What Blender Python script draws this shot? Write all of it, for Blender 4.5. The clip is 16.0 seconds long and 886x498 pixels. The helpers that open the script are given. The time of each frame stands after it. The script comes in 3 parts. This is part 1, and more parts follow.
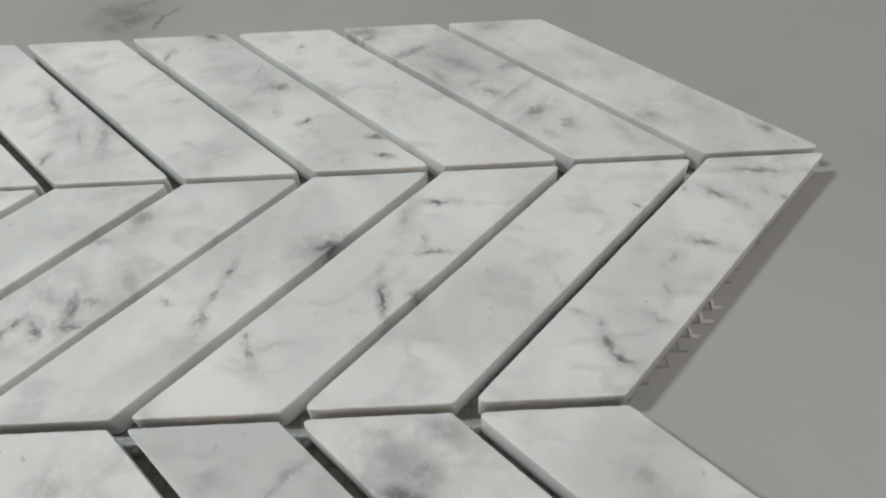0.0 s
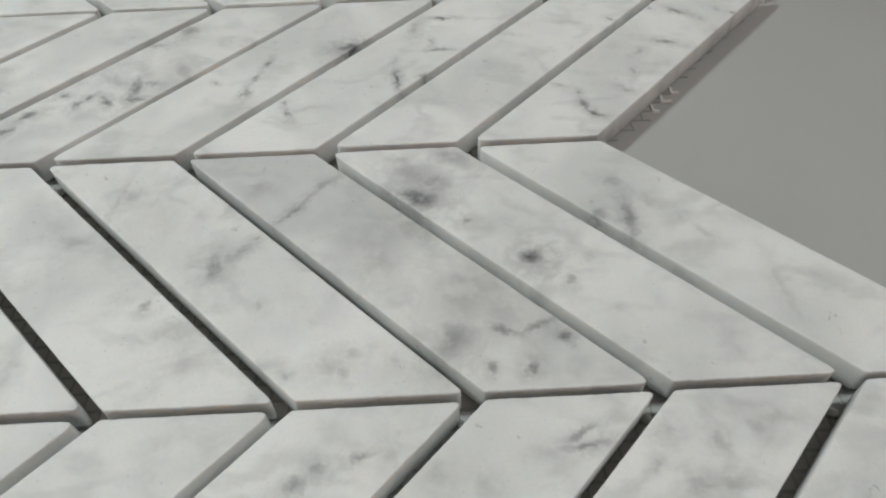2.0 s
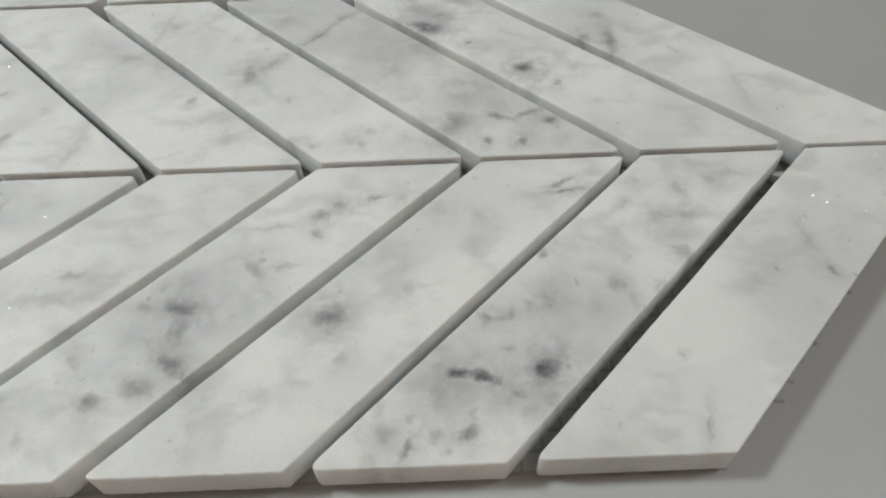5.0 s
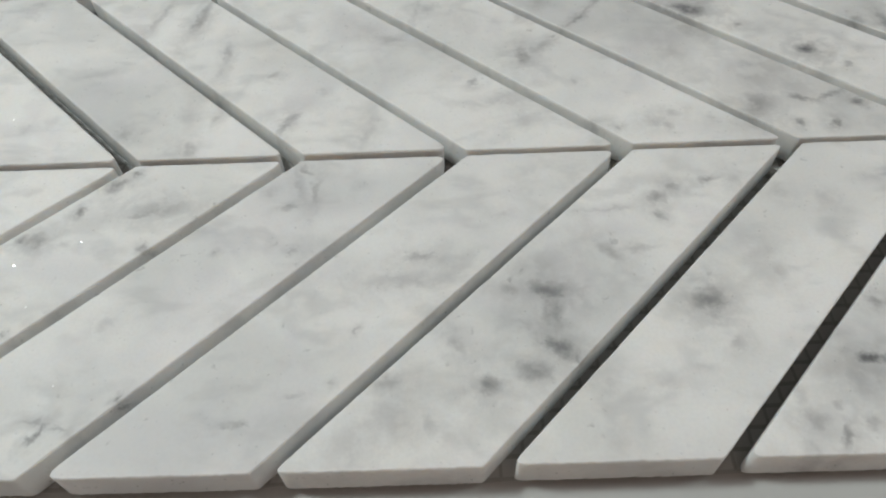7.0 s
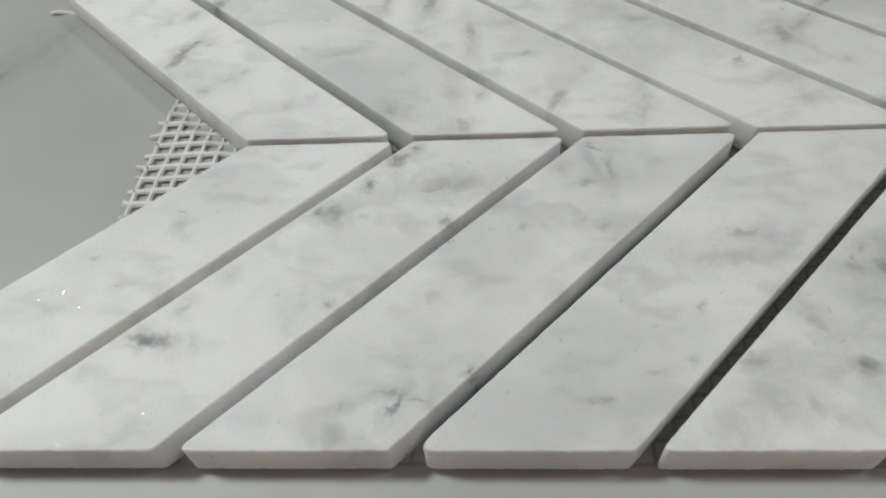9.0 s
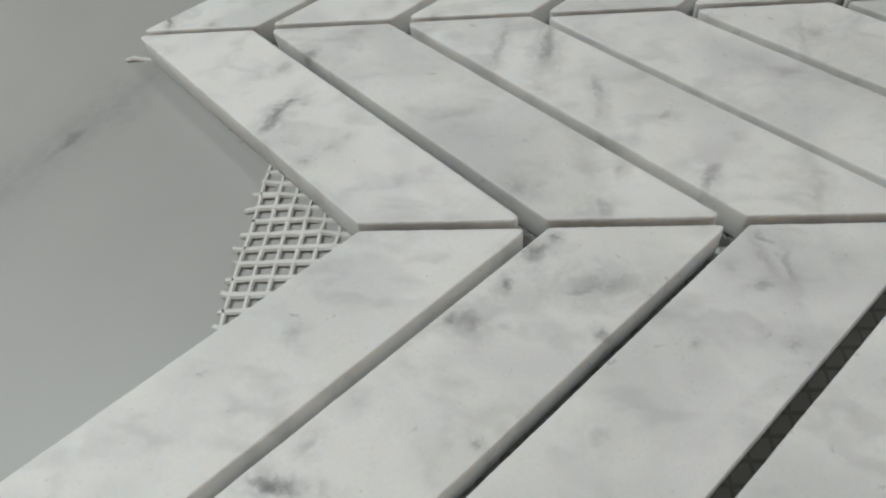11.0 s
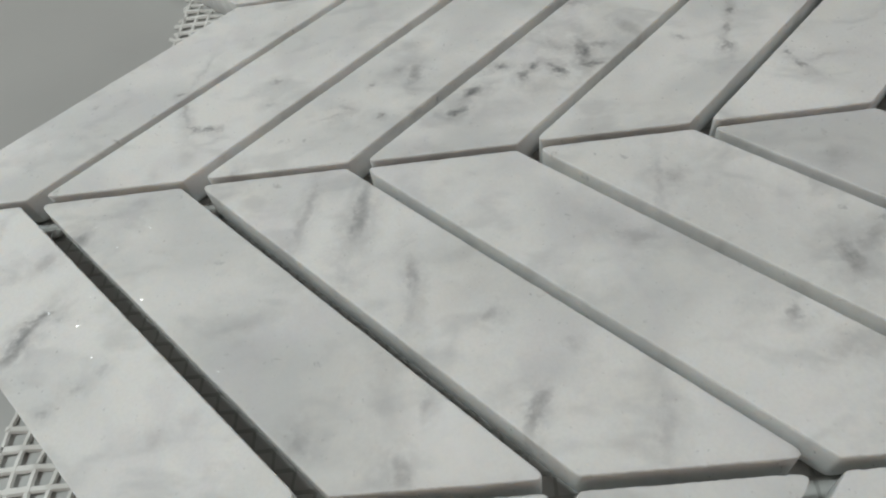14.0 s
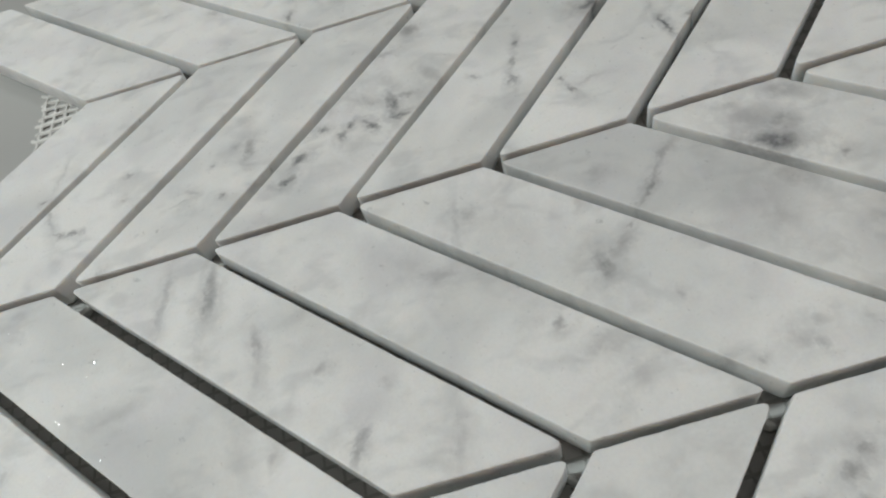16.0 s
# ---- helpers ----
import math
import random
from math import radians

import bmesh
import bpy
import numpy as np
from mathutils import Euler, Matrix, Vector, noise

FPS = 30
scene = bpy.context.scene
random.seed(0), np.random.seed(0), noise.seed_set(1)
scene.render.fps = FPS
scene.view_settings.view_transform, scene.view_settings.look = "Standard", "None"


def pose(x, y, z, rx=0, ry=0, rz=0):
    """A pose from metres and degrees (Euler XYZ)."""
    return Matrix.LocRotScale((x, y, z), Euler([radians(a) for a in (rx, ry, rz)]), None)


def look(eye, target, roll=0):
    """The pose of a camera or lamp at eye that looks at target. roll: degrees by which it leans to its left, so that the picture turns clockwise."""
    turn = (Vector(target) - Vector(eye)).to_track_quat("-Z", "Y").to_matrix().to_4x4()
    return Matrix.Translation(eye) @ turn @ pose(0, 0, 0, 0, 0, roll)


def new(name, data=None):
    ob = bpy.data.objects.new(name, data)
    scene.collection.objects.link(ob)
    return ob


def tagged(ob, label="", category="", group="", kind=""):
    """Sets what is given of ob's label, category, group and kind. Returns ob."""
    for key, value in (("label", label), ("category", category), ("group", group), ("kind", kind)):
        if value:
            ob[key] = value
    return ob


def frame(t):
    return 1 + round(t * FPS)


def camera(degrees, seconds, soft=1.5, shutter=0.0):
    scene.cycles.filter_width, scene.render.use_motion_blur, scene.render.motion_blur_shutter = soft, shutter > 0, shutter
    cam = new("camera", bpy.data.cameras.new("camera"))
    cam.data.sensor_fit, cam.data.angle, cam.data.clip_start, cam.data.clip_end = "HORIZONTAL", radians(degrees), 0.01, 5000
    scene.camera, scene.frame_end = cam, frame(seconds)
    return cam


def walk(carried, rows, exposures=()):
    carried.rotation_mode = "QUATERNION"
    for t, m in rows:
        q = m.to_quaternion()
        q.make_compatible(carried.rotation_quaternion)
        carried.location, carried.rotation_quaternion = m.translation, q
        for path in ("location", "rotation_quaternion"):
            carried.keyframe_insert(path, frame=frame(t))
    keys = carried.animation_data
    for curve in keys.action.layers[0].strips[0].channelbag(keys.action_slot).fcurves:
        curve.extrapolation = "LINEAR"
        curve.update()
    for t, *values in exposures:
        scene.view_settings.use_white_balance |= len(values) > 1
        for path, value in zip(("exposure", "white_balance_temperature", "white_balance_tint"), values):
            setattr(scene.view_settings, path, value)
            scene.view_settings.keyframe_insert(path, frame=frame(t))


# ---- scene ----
TOP = 0.0088  # height of the stone faces above the slab
cam = camera(66.5, 16.0, soft=2.1)
ROWS = [
    (0.0, -0.03983, -0.06706, 0.13725, 39.258, 1.950, -1.911),
    (0.5, -0.04601, -0.08754, 0.13719, 39.466, 1.777, -2.109),
    (1.0, -0.04655, -0.10520, 0.13209, 39.620, 1.512, -2.390),
    (1.5, -0.04795, -0.12406, 0.12803, 39.899, 1.423, -2.497),
    (2.0, -0.04716, -0.13871, 0.12177, 39.928, 1.304, -2.477),
    (2.5, -0.04288, -0.15410, 0.11924, 39.866, 1.395, -2.303),
    (3.0, -0.03647, -0.16707, 0.11657, 39.851, 1.333, -2.097),
    (5.5, -0.05977, -0.19287, 0.10764, 39.126, 1.408, -1.453),
    (6.0, -0.08004, -0.19084, 0.10498, 39.179, 1.314, -1.204),
    (6.5, -0.10321, -0.19110, 0.10462, 39.173, 1.582, -1.146),
    (7.0, -0.11927, -0.19054, 0.10554, 39.416, 1.745, -1.059),
    (7.5, -0.13333, -0.19124, 0.10315, 39.517, 2.133, -0.424),
    (8.0, -0.14713, -0.18972, 0.10187, 40.086, 2.360, -0.002),
    (8.5, -0.16111, -0.19088, 0.10273, 40.216, 2.675, 0.617),
    (9.0, -0.17577, -0.19258, 0.09965, 40.299, 3.183, 1.317),
    (11.5, -0.19807, -0.15010, 0.10128, 39.560, 5.376, 3.276),
    (12.0, -0.19247, -0.13437, 0.10048, 39.749, 5.673, 2.986),
    (12.5, -0.18530, -0.12251, 0.10154, 39.981, 5.956, 2.336),
    (13.0, -0.17836, -0.11489, 0.10180, 40.140, 6.155, 1.734),
    (13.5, -0.16918, -0.11226, 0.10127, 39.909, 6.533, 0.119),
    (14.0, -0.16199, -0.11163, 0.10160, 39.397, 7.068, -2.090),
    (14.5, -0.15856, -0.11362, 0.10733, 38.826, 8.337, -4.729),
    (15.0, -0.14701, -0.12007, 0.11135, 38.011, 8.583, -6.069),
    (15.5, -0.13738, -0.11951, 0.11720, 37.005, 9.439, -8.689),
    (16.0, -0.12693, -0.11591, 0.12517, 35.337, 11.193, -12.491),
]
walk(cam, [(t, pose(x, y, z + TOP, rx, ry, rz)) for t, x, y, z, rx, ry, rz in ROWS], [(0.0, 0.05), (3.0, 0.03), (5.5, 0.07), (7.0, 0.02), (8.0, -0.06), (9.0, -0.04), (11.5, -0.22), (14.0, -0.22), (16.0, -0.12)])

# ---- light ----
world = bpy.data.worlds.new("world")
scene.world = world
world.use_nodes = True
world.node_tree.nodes["Background"].inputs["Color"].default_value = (0.9, 0.95, 1.0, 1)
world.node_tree.nodes["Background"].inputs["Strength"].default_value = 0.1


def area_lamp(name, eye, target, size, watts, colour):
    data = bpy.data.lights.new(name, "AREA")
    data.shape, data.size, data.energy, data.color = "DISK", size, watts, colour
    ob = new(name, data)
    ob.matrix_world = look(eye, target)
    return ob


MID = (-0.11, 0.0, 0.0)
area_lamp("work_lamp", (-0.71, 0.0, 0.84), MID, 0.15, 5.1, (0.90, 1.0, 0.995))
area_lamp("work_lamp", (1.50, 0.10, 2.30), MID, 0.48, 16.5, (0.915, 0.995, 1.0))
# Unseen warm fill, added from the south to lift the shadows and front faces.
area_lamp("warm_fill", (0.0, -1.6, 1.6), MID, 1.0, 3.3, (1.0, 0.80, 0.71))

# ---- materials ----


def nodes_of(name):
    mat = bpy.data.materials.new(name)
    mat.use_nodes = True
    nt = mat.node_tree
    return mat, nt, nt.nodes["Principled BSDF"]


def add(nt, kind, **values):
    """A node with its properties and, by input name or number, its values or links."""
    node = nt.nodes.new(kind)
    for key, value in values.pop("props", {}).items():
        if key == "operation":
            node.operation = value
        elif key == "vector_type":
            node.vector_type = value
        elif key == "blend_type":
            node.blend_type = value
        elif key == "data_type":
            node.data_type = value
        elif key == "interpolation_type":
            node.interpolation_type = value
        elif key == "feature":
            node.feature = value
        elif key == "use_clamp":
            node.use_clamp = value
    for key, value in values.pop("ins", {}).items():
        socket = node.inputs[key]
        if isinstance(value, bpy.types.NodeSocket):
            nt.links.new(value, socket)
        else:
            socket.default_value = value
    return node


def maths(nt, operation, a, b=0.0, clamp=False):
    return add(nt, "ShaderNodeMath", props={"operation": operation, "use_clamp": clamp}, ins={0: a, 1: b}).outputs[0]


def noise_of(nt, vector, scale, detail=4.0, rough=0.55, distort=0.0):
    n = add(nt, "ShaderNodeTexNoise", ins={"Vector": vector, "Scale": scale, "Detail": detail, "Roughness": rough, "Distortion": distort})
    return n.outputs["Fac"]


def ramp(nt, value, low, high, to_low=0.0, to_high=1.0):
    n = add(nt, "ShaderNodeMapRange", props={"interpolation_type": "SMOOTHSTEP"},
            ins={"Value": value, "From Min": low, "From Max": high, "To Min": to_low, "To Max": to_high})
    return n.outputs["Result"]


def mixed(nt, factor, a, b):
    n = add(nt, "ShaderNodeMix", props={"data_type": "RGBA", "blend_type": "MIX"})
    for i, value in ((0, factor), (6, a), (7, b)):
        if isinstance(value, bpy.types.NodeSocket):
            nt.links.new(value, n.inputs[i])
        else:
            n.inputs[i].default_value = value
    return n.outputs[2]


def strokes_of(nt, place, wobble, strokes, breakup, threads):
    """Veins: each stroke is x, y, length, width in millimetres, turn in degrees and depth, in the stone's own plane.
    Round each lies a smoky halo, in which fine threads show."""
    total, halo = None, None
    bent = add(nt, "ShaderNodeVectorMath", props={"operation": "ADD"}, ins={0: place, 1: wobble}).outputs[0]
    for x, y, length, width, turn, depth in strokes:
        m = add(nt, "ShaderNodeMapping", props={"vector_type": "TEXTURE"},
                ins={"Vector": bent, "Location": (x / 1000, y / 1000, 0), "Rotation": (0, 0, radians(turn)),
                     "Scale": (length / 2100, width / 1600, 10)}).outputs[0]
        d = add(nt, "ShaderNodeVectorMath", props={"operation": "LENGTH"}, ins={0: m}).outputs["Value"]
        core = ramp(nt, d, 0.0, 1.6, min(0.98, depth * (1.25 if depth < 0.4 else 1.45)), 0.0)
        smoke = ramp(nt, d, 0.3, 3.3, depth * 0.42, 0.0)
        total = core if total is None else maths(nt, "MAXIMUM", total, core)
        halo = smoke if halo is None else maths(nt, "MAXIMUM", halo, smoke)
    if total is None:
        return None
    fine = maths(nt, "MULTIPLY", halo, maths(nt, "ADD", maths(nt, "MULTIPLY", threads, 0.95), 0.42))
    return maths(nt, "MAXIMUM", maths(nt, "MULTIPLY", total, breakup), fine)


def wobble_of(nt, vector, scale, size):
    n = add(nt, "ShaderNodeTexNoise", ins={"Vector": vector, "Scale": scale, "Detail": 4.0, "Roughness": 0.6})
    c = add(nt, "ShaderNodeVectorMath", props={"operation": "SUBTRACT"}, ins={0: n.outputs["Color"], 1: (0.5, 0.5, 0.5)}).outputs[0]
    k = add(nt, "ShaderNodeVectorMath", props={"operation": "MULTIPLY"}, ins={0: c, 1: (size, size, 0)}).outputs[0]
    return k


def carrara(tone, cloud, strokes, turn):
    """White honed marble: soft smoky clouds, its own grey veins, and crystal facets that catch the lamps."""
    mat, nt, shader = nodes_of("carrara_marble")
    coords = add(nt, "ShaderNodeTexCoord").outputs["Object"]
    rnd = add(nt, "ShaderNodeObjectInfo").outputs["Random"]
    shift = maths(nt, "MULTIPLY", rnd, 3.0)
    vec = add(nt, "ShaderNodeVectorMath", props={"operation": "ADD"}, ins={0: coords, 1: shift}).outputs[0]
    lean = add(nt, "ShaderNodeMapping", ins={"Vector": vec, "Rotation": (0, 0, radians(turn)), "Scale": (1.0, 1.7, 1.0)}).outputs[0]
    broad = noise_of(nt, vec, 26, 3, 0.5, 0.4)
    soft = noise_of(nt, lean, 62, 4, 0.5, 0.3)
    patch = noise_of(nt, vec, 44, 2, 0.5, 0.8)
    grain = noise_of(nt, vec, 1500, 2, 0.5)
    light, grey = (0.86 * tone, 0.862 * tone, 0.845 * tone, 1), (0.60 * tone, 0.615 * tone, 0.608 * tone, 1)
    colour = mixed(nt, ramp(nt, broad, 0.40, 0.66, 0.0, 0.55 + cloud), light, grey)
    colour = mixed(nt, ramp(nt, patch, 0.52, 0.66, 0.0, 0.17), colour, (0.62, 0.605, 0.655, 1))
    colour = mixed(nt, ramp(nt, patch, 0.34, 0.46, 0.30, 0.0), colour, (0.85, 0.84, 0.80, 1))
    colour = mixed(nt, ramp(nt, soft, 0.54, 0.74, 0.0, 0.34), colour, (0.46, 0.475, 0.47, 1))
    web = maths(nt, "ABSOLUTE", maths(nt, "SUBTRACT", noise_of(nt, lean, 36, 4, 0.5, 0.2), 0.5))
    web = maths(nt, "MULTIPLY", ramp(nt, web, 0.0, 0.07, 1.0, 0.0), ramp(nt, noise_of(nt, vec, 60, 3, 0.5), 0.46, 0.62))
    colour = mixed(nt, maths(nt, "MULTIPLY", web, 0.22), colour, (0.34, 0.35, 0.355, 1))
    specks = ramp(nt, noise_of(nt, vec, 330, 3, 0.55, 0.4), 0.66, 0.76)
    specks = maths(nt, "MULTIPLY", specks, ramp(nt, broad, 0.46, 0.58))
    colour = mixed(nt, maths(nt, "MULTIPLY", specks, 0.45), colour, (0.30, 0.31, 0.31, 1))
    colour = mixed(nt, ramp(nt, grain, 0.35, 0.7, 0.0, 0.07), colour, (0.5, 0.5, 0.5, 1))
    wobble = add(nt, "ShaderNodeVectorMath", props={"operation": "ADD"}, ins={0: wobble_of(nt, vec, 130, 0.0044), 1: wobble_of(nt, vec, 420, 0.0034)}).outputs[0]
    breakup = ramp(nt, noise_of(nt, vec, 260, 4, 0.6), 0.32, 0.56, 0.62, 1.0)
    ridge = maths(nt, "ABSOLUTE", maths(nt, "SUBTRACT", noise_of(nt, vec, 120, 5, 0.6, 0.25), 0.5))
    threads = ramp(nt, ridge, 0.0, 0.12, 1.0, 0.0)
    pale = strokes_of(nt, coords, wobble, [(*k[:5], -k[5]) for k in strokes if k[5] < 0], breakup, 0.3)
    if pale is not None:
        colour = mixed(nt, pale, colour, (0.90, 0.90, 0.885, 1))
    dark = strokes_of(nt, coords, wobble, [k for k in strokes if k[5] > 0], breakup, threads)
    if dark is not None:
        colour = mixed(nt, dark, colour, (0.135, 0.138, 0.145, 1))
    nt.links.new(colour, shader.inputs["Base Color"])
    cells = add(nt, "ShaderNodeTexVoronoi", ins={"Vector": vec, "Scale": 3100.0}).outputs["Color"]
    pick = add(nt, "ShaderNodeSeparateColor", ins={0: cells}).outputs
    facet = maths(nt, "GREATER_THAN", pick[0], 0.9955)
    tilt = add(nt, "ShaderNodeVectorMath", props={"operation": "SUBTRACT"}, ins={0: cells, 1: (0.99775, 0.5, 0.5)}).outputs[0]
    tilt = add(nt, "ShaderNodeVectorMath", props={"operation": "SCALE"}, ins={0: tilt, "Scale": maths(nt, "MULTIPLY", facet, 0.9)}).outputs[0]
    bump = add(nt, "ShaderNodeBump", ins={"Strength": 0.10, "Distance": 0.0002, "Height": grain}).outputs[0]
    normal = add(nt, "ShaderNodeVectorMath", props={"operation": "ADD"}, ins={0: bump, 1: tilt}).outputs[0]
    normal = add(nt, "ShaderNodeVectorMath", props={"operation": "NORMALIZE"}, ins={0: normal}).outputs[0]
    nt.links.new(normal, shader.inputs["Normal"])
    nt.links.new(maths(nt, "ADD", maths(nt, "MULTIPLY", facet, 0.7), 0.25), shader.inputs["Specular IOR Level"])
    rough = ramp(nt, soft, 0.3, 0.7, 0.45, 0.54)
    nt.links.new(maths(nt, "SUBTRACT", rough, maths(nt, "MULTIPLY", facet, 0.33)), shader.inputs["Roughness"])
    shader.inputs["Subsurface Weight"].default_value = 0.9
    shader.inputs["Subsurface Radius"].default_value = (1.0, 0.92, 0.84)
    shader.inputs["Subsurface Scale"].default_value = 0.0022
    return mat


def porcelain(strokes):
    """Pale polished slab with a few long grey veins."""
    mat, nt, shader = nodes_of("porcelain_slab")
    coords = add(nt, "ShaderNodeTexCoord").outputs["Object"]
    soft = noise_of(nt, coords, 9, 5, 0.5, 0.4)
    fine = noise_of(nt, coords, 60, 5, 0.6, 0.5)
    colour = mixed(nt, ramp(nt, soft, 0.35, 0.7), (0.445, 0.448, 0.432, 1), (0.40, 0.403, 0.39, 1))
    colour = mixed(nt, ramp(nt, fine, 0.5, 0.8, 0.0, 0.2), colour, (0.38, 0.38, 0.37, 1))
    wobble = wobble_of(nt, coords, 60, 0.018)
    breakup = ramp(nt, noise_of(nt, coords, 160, 5, 0.7), 0.3, 0.6, 0.35, 1.0)
    dark = strokes_of(nt, coords, wobble, strokes, breakup, 0.3)
    colour = mixed(nt, dark, colour, (0.10, 0.10, 0.10, 1))
    nt.links.new(colour, shader.inputs["Base Color"])
    shader.inputs["Roughness"].default_value = 0.54
    shader.inputs["Specular IOR Level"].default_value = 0.85
    return mat


def plain(name, colour, rough):
    mat, nt, shader = nodes_of(name)
    coords = add(nt, "ShaderNodeTexCoord").outputs["Object"]
    n = noise_of(nt, coords, 8, 5, 0.6)
    dark = tuple(c * 0.92 for c in colour)
    nt.links.new(mixed(nt, n, (*colour, 1), (*dark, 1)), shader.inputs["Base Color"])
    shader.inputs["Roughness"].default_value = rough
    return mat


# Colours of the unseen walls and ceiling, picked for the light they throw back.
BOUNCE = plain("wall_bounce", (0.72, 0.56, 0.51), 0.8)
PALE = plain("pale_bounce", (0.86, 0.80, 0.76), 0.7)
BROWN = plain("brown_bounce", (0.42, 0.29, 0.25), 0.8)
BEIGE = plain("beige_bounce", (0.70, 0.50, 0.44), 0.8)
WHITE = plain("ceiling_bounce", (0.84, 0.74, 0.70), 0.85)
FIBRE = plain("coated_glass_fibre", (0.82, 0.82, 0.79), 0.2)
# Same fibre under the stones, with the joints' shade put into a darker grey.
JOINT_SHADE = plain("joint_shade_fibre", (0.34, 0.343, 0.325), 0.5)

# ---- the slab, and an unseen room added for bounced light ----


def box(name, low, high, material, label, category):
    bm = bmesh.new()
    bmesh.ops.create_cube(bm, size=1)
    for v in bm.verts:
        v.co = [a + (c + 0.5) * (b - a) for a, b, c in zip(low, high, v.co)]
    me = bpy.data.meshes.new(name)
    bm.to_mesh(me)
    bm.free()
    me.materials.append(material)
    return tagged(new(name, me), label, category, kind="structure")


SLAB_VEINS = [(-327, -62, 40, 6, 64, 0.26), (-314, -36, 22, 5, 62, 0.42), (-302, -11, 34, 8, 52, 0.24), (-312, -30, 90, 17, 60, 0.24),
              (-163, 179, 30, 24, 20, 0.45), (-148, 176, 18, 1.6, 62, 0.6), (-156, 189, 14, 1.6, 10, 0.55), (-158, 180, 12, 1.4, -30, 0.5),
              (-196, -160, 22, 3, 20, 0.2), (-206, -157, 10, 2, -50, 0.25)]
box("floor", (-3, -3, -0.02), (3, 3, 0), porcelain(SLAB_VEINS), "pale grey polished porcelain slab with grey veins", "floor")
# Unseen enclosure: warm bounce all round, brighter from the west, dimmer from the east.
box("wall_north", (-2, 2, 0), (2, 2.1, 2.4), BOUNCE, "plain warm beige painted wall", "wall")
box("wall_south", (-2, -2.1, 0), (2, -2, 2.4), BEIGE, "plain beige painted wall", "wall")
box("wall_west", (-2.1, -2.1, 0), (-2, 2.1, 2.4), PALE, "plain pale painted wall", "wall")
box("wall_east", (2, -2.1, 0), (2.1, 2.1, 2.4), BROWN, "plain brown painted wall", "wall")
box("ceiling", (-2.1, -2.1, 2.4), (2.1, 2.1, 2.5), WHITE, "plain warm white painted ceiling", "ceiling")

# ---- the mosaic sheet ----
PITCH = 0.0381
LINES = [(0.1513, 0.0000), (0.0757, 0.0729), (-0.0000, -0.0000), (-0.0751, 0.0736), (-0.1499, 0.0014)]  # y of each joint line, x of its right end
COLUMNS = 8
GAP_X, GAP_Y = 0.0020, 0.0010
BASE = 0.0008


def node_at(line, column):
    y, x = LINES[line]
    return x - column * PITCH, y


def part(name, bm, material, parent, label=""):
    me = bpy.data.meshes.new(name)
    bm.to_mesh(me)
    bm.free()
    me.materials.append(material)
    ob = new(name, me)
    ob.parent = parent
    return tagged(ob, label)


def outline(corners, rng, wear):
    """The outline of a sawn piece: the sharp corners worn round, the edges slightly uneven."""
    pts = []
    n = len(corners)
    radii = []
    for i in range(n):
        p, c, q = Vector(corners[i - 1]), Vector(corners[i]), Vector(corners[(i + 1) % n])
        sharp = (p - c).angle(q - c) < radians(80)
        radii.append((0.0029 if sharp else 0.0005) * rng.uniform(0.7, 1.3))
    for i in range(n):
        p, c, q = Vector(corners[i - 1]), Vector(corners[i]), Vector(corners[(i + 1) % n])
        a, b = c + (p - c).normalized() * radii[i], c + (q - c).normalized() * radii[i]
        for k in range(5):
            s = k / 4
            pts.append(a * (1 - s) ** 2 + c * 2 * s * (1 - s) + b * s ** 2)
        nxt = q + (c - q).normalized() * radii[(i + 1) % n]
        level = abs((nxt - b).normalized().y) < 0.3
        steps = max(3, int((nxt - b).length / (0.0006 if level else 0.0012)))
        side = (nxt - b).normalized()
        across = Vector((-side.y, side.x))
        seed = rng.uniform(0, 100)
        for k in range(1, steps):
            off = noise.noise(Vector((seed, k * 0.8, 0))) * wear * (1.5 if level else 0.5) + noise.noise(Vector((seed, k * 0.12, 5))) * wear * 0.6
            pts.append(b.lerp(nxt, k / steps) + across * off)
    return pts


def stone(corners, rng):
    """A sawn marble piece, 8 mm thick, with a worn arris, standing on the mesh."""
    bm = bmesh.new()
    pts = outline(corners, rng, 0.00010)
    n = len(pts)
    inward = []
    for i in range(n):
        d = (pts[(i + 1) % n] - pts[i - 1]).normalized()
        inward.append(Vector((-d.y, d.x)))
    rings = []
    for inset, z in ((0.0005, BASE), (0.0, BASE + 0.0010), (0.0, TOP - 0.0005), (0.00007, TOP - 0.00014), (0.0002, TOP)):
        ring = []
        for i, (p, d) in enumerate(zip(pts, inward)):
            chip = 1.0 + 0.5 * noise.noise(Vector((p.x * 400, p.y * 400, corners[0][0] * 50)))
            ring.append(bm.verts.new((p.x + d.x * inset * chip, p.y + d.y * inset * chip, z)))
        rings.append(ring)
    for a, b in zip(rings, rings[1:]):
        for i in range(n):
            bm.faces.new((a[i], a[(i + 1) % n], b[(i + 1) % n], b[i])).smooth = True
    bm.faces.new(rings[-1])
    bm.faces.new(rings[0][::-1])
    bmesh.ops.recalc_face_normals(bm, faces=bm.faces)
    return bm


sheet = tagged(new("mosaic_sheet"), "white veined marble chevron mosaic sheet lying on a pale slab", "mosaic tile")

